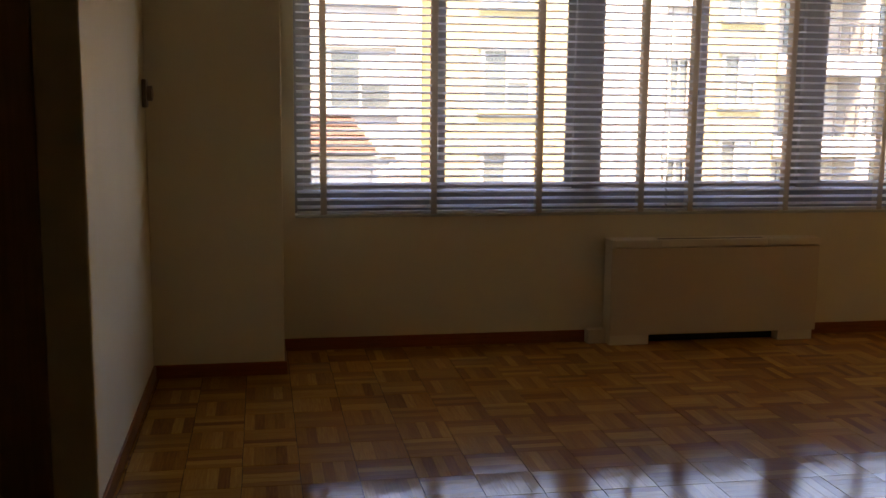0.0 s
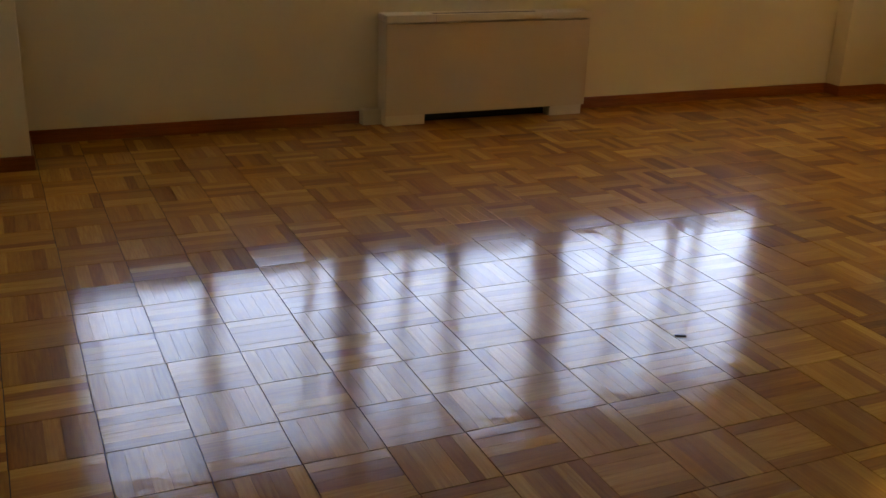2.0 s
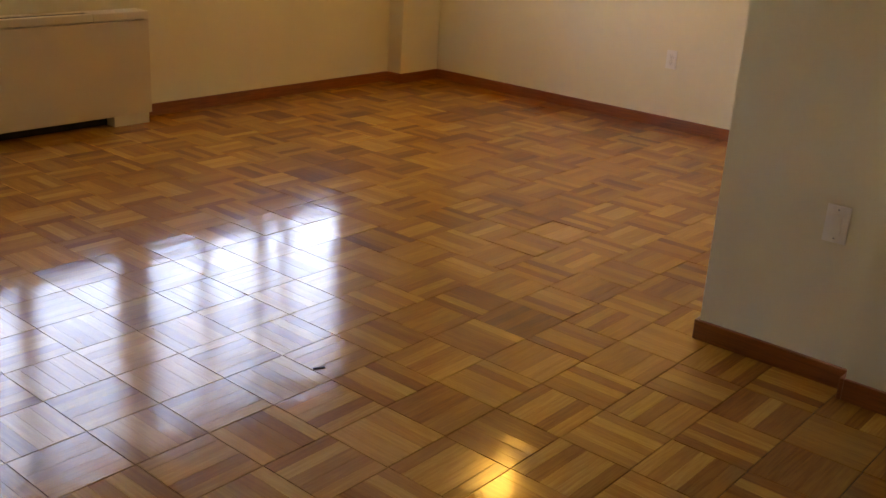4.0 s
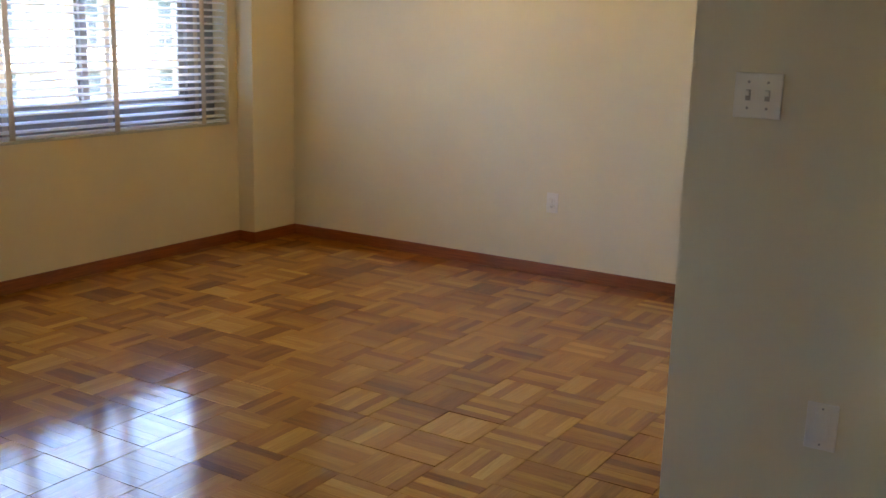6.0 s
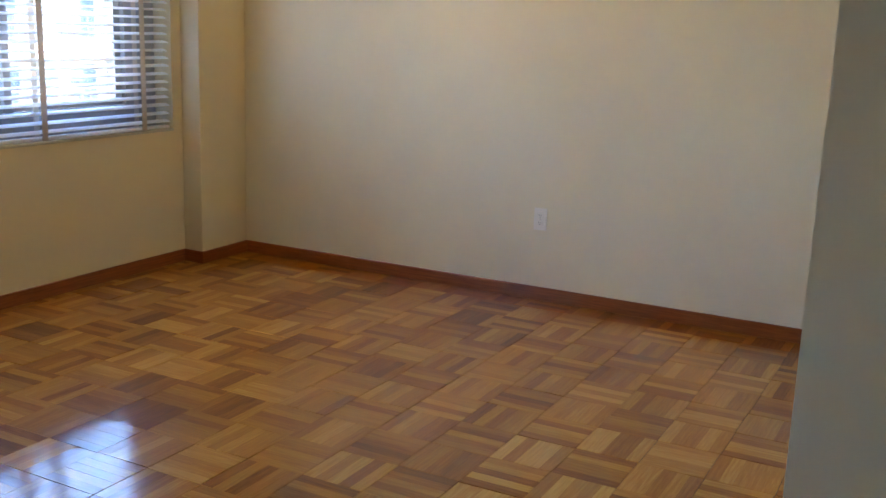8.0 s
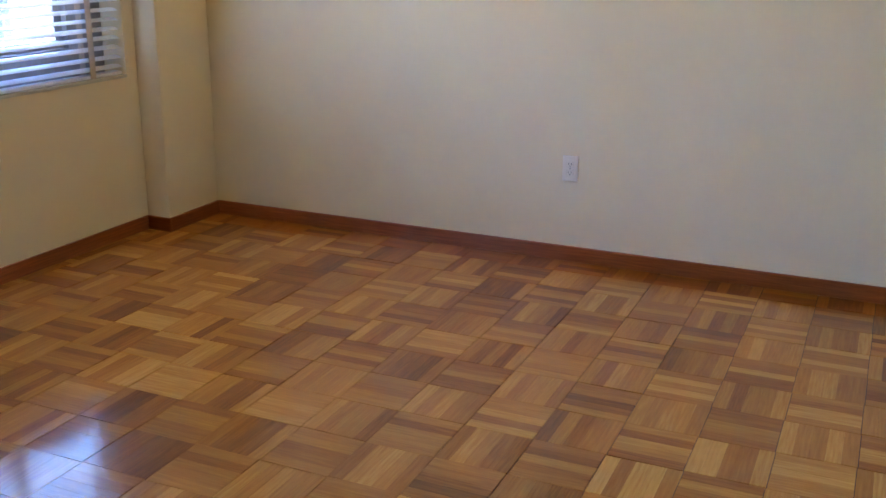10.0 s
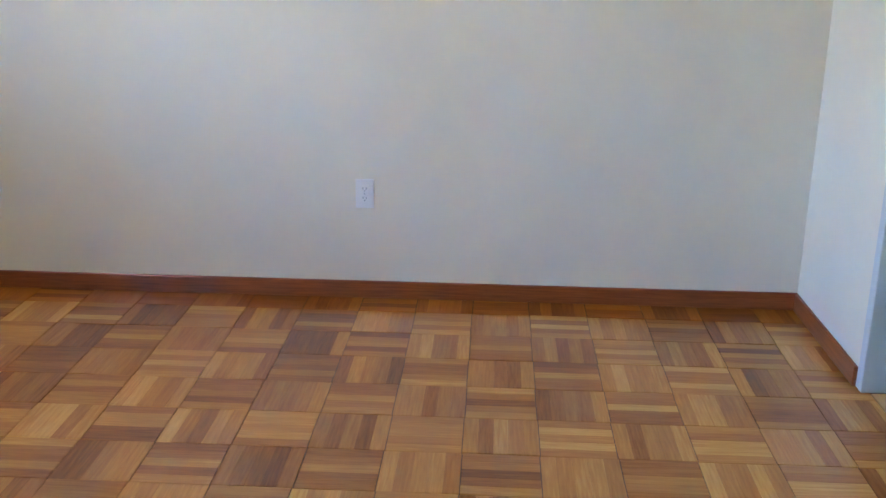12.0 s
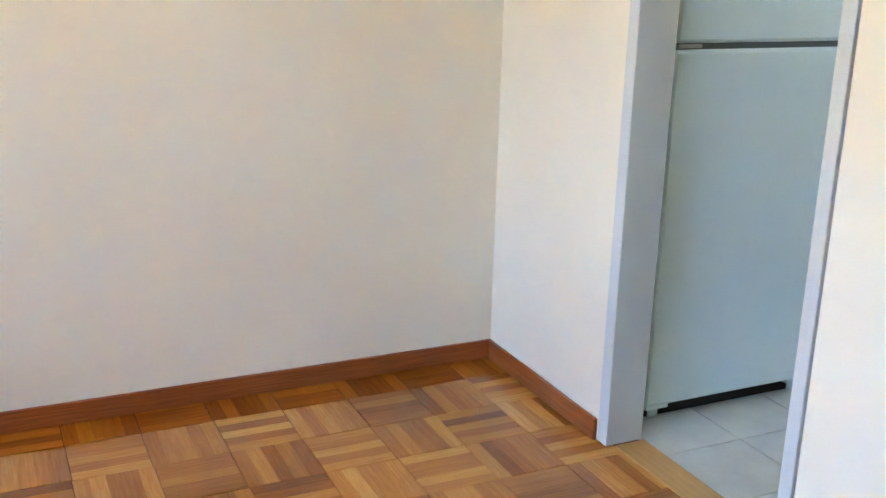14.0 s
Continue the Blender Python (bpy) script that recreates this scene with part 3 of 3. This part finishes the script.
boxes("wall", PALE, house, (-6.0, 2.55, 21.0, 24.5, -11.0, 0.24))
bm = bmesh.new()
v = [bm.verts.new(p) for p in ((-6.5, 20.6, 0.30), (2.57, 20.6, 0.30), (2.10, 22.8, 1.11), (-6.5, 22.8, 1.12), (2.57, 25.0, 0.30), (-6.5, 25.0, 0.30))]
bm.faces.new((v[0], v[1], v[2], v[3]))
bm.faces.new((v[1], v[4], v[2]))
bm.faces.new((v[3], v[2], v[4], v[5]))
bmesh.ops.solidify(bm, geom=bm.faces[:], thickness=0.12)
part("roof", bm, ROOF, house, "sloping red clay tile roof")
for k in range(9):
    z0 = 0.30 + 0.82 * k / 9
    y0 = 20.6 + 2.2 * k / 9
    e = 2.57 - 0.47 * k / 9
    boxes("tile_course", ROOF, house, (-6.5, e, y0 - 0.02, y0 + 0.30, z0 + 0.02, z0 + 0.07))
boxes("balcony_wall", PALE, house, (-6.0, 2.8, 20.4, 20.55, -2.0, -0.55))
outside_window(house, 1.57, 2.50, -1.5, 0.16, 20.96, 0.0)
structure("ground", GROUND, "grey asphalt street far below the window", "ground", (-400, 400, 6.2, 900, -11.3, -11.0))

# ---- kitchen floor ----
kitchen_floor = structure("kitchen_floor", GROUT, "grey-green square ceramic kitchen floor tiles", "floor", (DIVIDER + 0.14, 6.36, -1.6, KITCHEN_BACK, -0.03, -0.003))
bm = bmesh.new()
S = 0.305
add_box(bm, 0.0015, S - 0.0015, 0.0015, S - 0.0015, -0.003, 0.0025, bevel=0.0015, segments=1)
tile_me = mesh_of("tile", bm, TILE)
for i in range(10):
    for j in range(10):
        x, y = DIVIDER + 0.16 + S * i, KITCHEN_BACK - S * (j + 1)
        if x + S < 6.36 and y > -1.6:
            ob = new("tile", tile_me)
            ob.parent = kitchen_floor
            ob.matrix_basis = pose(x, y, 0, random.uniform(-.1, .1), random.uniform(-.1, .1), 0)
threshold = structure("threshold", PLANK, "long varnished plank across the kitchen doorway", "threshold", (JAMB_W + 0.002, JAMB_E - 0.002, KITCHEN_BACK - 0.012, KITCHEN_Y - 0.03, -0.004, 0.004), bevel=0.002)

# ---- chip in the varnish ----
chip = thing("wood_chip", (2.117, 2.262, 0), "small dark wood splinter lying on the parquet", "splinter")
bm = bmesh.new()
add_box(bm, 2.098, 2.136, 2.257, 2.267, 0.0006, 0.004, bevel=0.0012, segments=1)
bmesh.ops.rotate(bm, cent=(2.117, 2.262, 0.0), matrix=Matrix.Rotation(radians(-28), 3, "Z"), verts=bm.verts)
part("splinter", bm, SUBFLOOR, chip)

# ---- parquet ----
floor = structure("floor", SUBFLOOR, "glossy varnished hardwood finger parquet in basket weave", "floor",
                  (FAR_WEST, DIVIDER, SOUTH, KITCHEN_BACK, -0.03, -0.004), (FAR_WEST, EAST, KITCHEN_BACK, 5.6, -0.03, -0.004))
P = 0.2290
X0, Y0 = 5.300 - 34 * P, 2.867 - 22 * P


def finger_cells(rng, x0, x1, y0, y1, along_x):
    """Five fingers of a block as (corners, uv) with a slight tilt each."""
    out = []
    w = (y1 - y0 if along_x else x1 - x0)
    n = 5
    for k in range(n):
        g = 0.00005
        if along_x:
            c = (x0 + 0.0022, x1 - 0.0022, y0 + w * k / n + g, y0 + w * (k + 1) / n - g)
        else:
            c = (x0 + w * k / n + g, x0 + w * (k + 1) / n - g, y0 + 0.0022, y1 - 0.0022)
        out.append((c, along_x, rng.uniform(-0.00025, 0.00025), rng.uniform(-0.004, 0.004)))
    return out


def fingers_mesh(name, fingers, mat):
    """Chamfered strips with a uv map that runs along each strip."""
    verts, faces, uvs = [], [], []
    for (x0, x1, y0, y1), along_x, dz, lean in fingers:
        c, b = 0.0003, len(verts)
        for inset, z in ((0.0, -0.0045), (0.0, -0.0003), (c, 0.0)):
            for x, y in ((x0 + inset, y0 + inset), (x1 - inset, y0 + inset), (x1 - inset, y1 - inset), (x0 + inset, y1 - inset)):
                t = (y - (y0 + y1) / 2) if along_x else (x - (x0 + x1) / 2)
                verts.append((x, y, z + dz + lean * t))
        faces.append((b + 8, b + 9, b + 10, b + 11))
        for k in range(4):
            m = (k + 1) % 4
            faces.append((b + 4 + k, b + 4 + m, b + 8 + m, b + 8 + k))
            faces.append((b + k, b + m, b + 4 + m, b + 4 + k))
        for f in faces[-9:]:
            for q in f:
                x, y = verts[q][0], verts[q][1]
                uvs.extend((x, y) if along_x else (y, x))
    me = bpy.data.meshes.new(name)
    me.from_pydata(verts, [], faces)
    layer = me.uv_layers.new(name="UVMap")
    layer.data.foreach_set("uv", uvs)
    me.materials.append(mat)
    return me


rng = random.Random(7)
variants = [fingers_mesh("parquet_block", finger_cells(rng, -P / 2, P / 2, -P / 2, P / 2, True), FLOOR) for _ in range(14)]
rest, edge = [], []
for i in range(-2, 42):
    for j in range(-12, 40):
        x0, y0 = X0 + P * i, Y0 + P * j
        x1, y1 = x0 + P, y0 + P
        cx0, cx1, cy0, cy1 = max(x0, FAR_WEST), min(x1, EAST), max(y0, SOUTH), min(y1, NORTH)
        if cx1 - cx0 < 0.01 or cy1 - cy0 < 0.01:
            continue
        low = KITCHEN_Y - 0.03
        if cx0 >= DIVIDER and cy1 <= low + 0.01:
            continue
        pieces = [(cx0, cx1, cy0, cy1)]
        if cx1 > DIVIDER and cy0 < low:
            pieces = [(max(cx0, DIVIDER), cx1, low, cy1), (cx0, DIVIDER, cy0, cy1)]
        pieces = [q for q in pieces if q[1] - q[0] > 0.004 and q[3] - q[2] > 0.004]
        along_x = (i + j) % 2 == PARITY
        whole = len(pieces) == 1 and cx1 - cx0 > P - 0.001 and cy1 - cy0 > P - 0.001 and pieces[0][2] == cy0 and pieces[0][1] == cx1
        near = 2.75 < x0 < 5.80 and 1.58 < y0 < 4.95
        if whole and near:
            ob = new("parquet_block", variants[rng.randrange(14)])
            ob.parent = floor
            ob.matrix_basis = pose((x0 + x1) / 2, (y0 + y1) / 2, rng.uniform(-0.0003, 0.0003), rng.gauss(0, 0.22), rng.gauss(0, 0.22), (0 if along_x else 90) + 180 * rng.randrange(2))
        else:
            cells = finger_cells(rng, x0, x1, y0, y1, along_x)
            kept = []
            tilt = rng.gauss(0, 0.004)
            for px0, px1, py0, py1 in pieces:
                for (a, b, c, d), s, dz, lean in cells:
                    a, b, c, d = max(a, px0 + 0.0005), min(b, px1 - 0.0005), max(c, py0 + 0.0005), min(d, py1 - 0.0005)
                    if b - a > 0.003 and d - c > 0.003:
                        kept.append(((a, b, c, d), s, dz, lean + tilt))
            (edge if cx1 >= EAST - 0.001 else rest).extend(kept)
ob = tagged(new("parquet_field", fingers_mesh("parquet_field", rest, FLOOR)), kind="stuff")
ob.parent = floor
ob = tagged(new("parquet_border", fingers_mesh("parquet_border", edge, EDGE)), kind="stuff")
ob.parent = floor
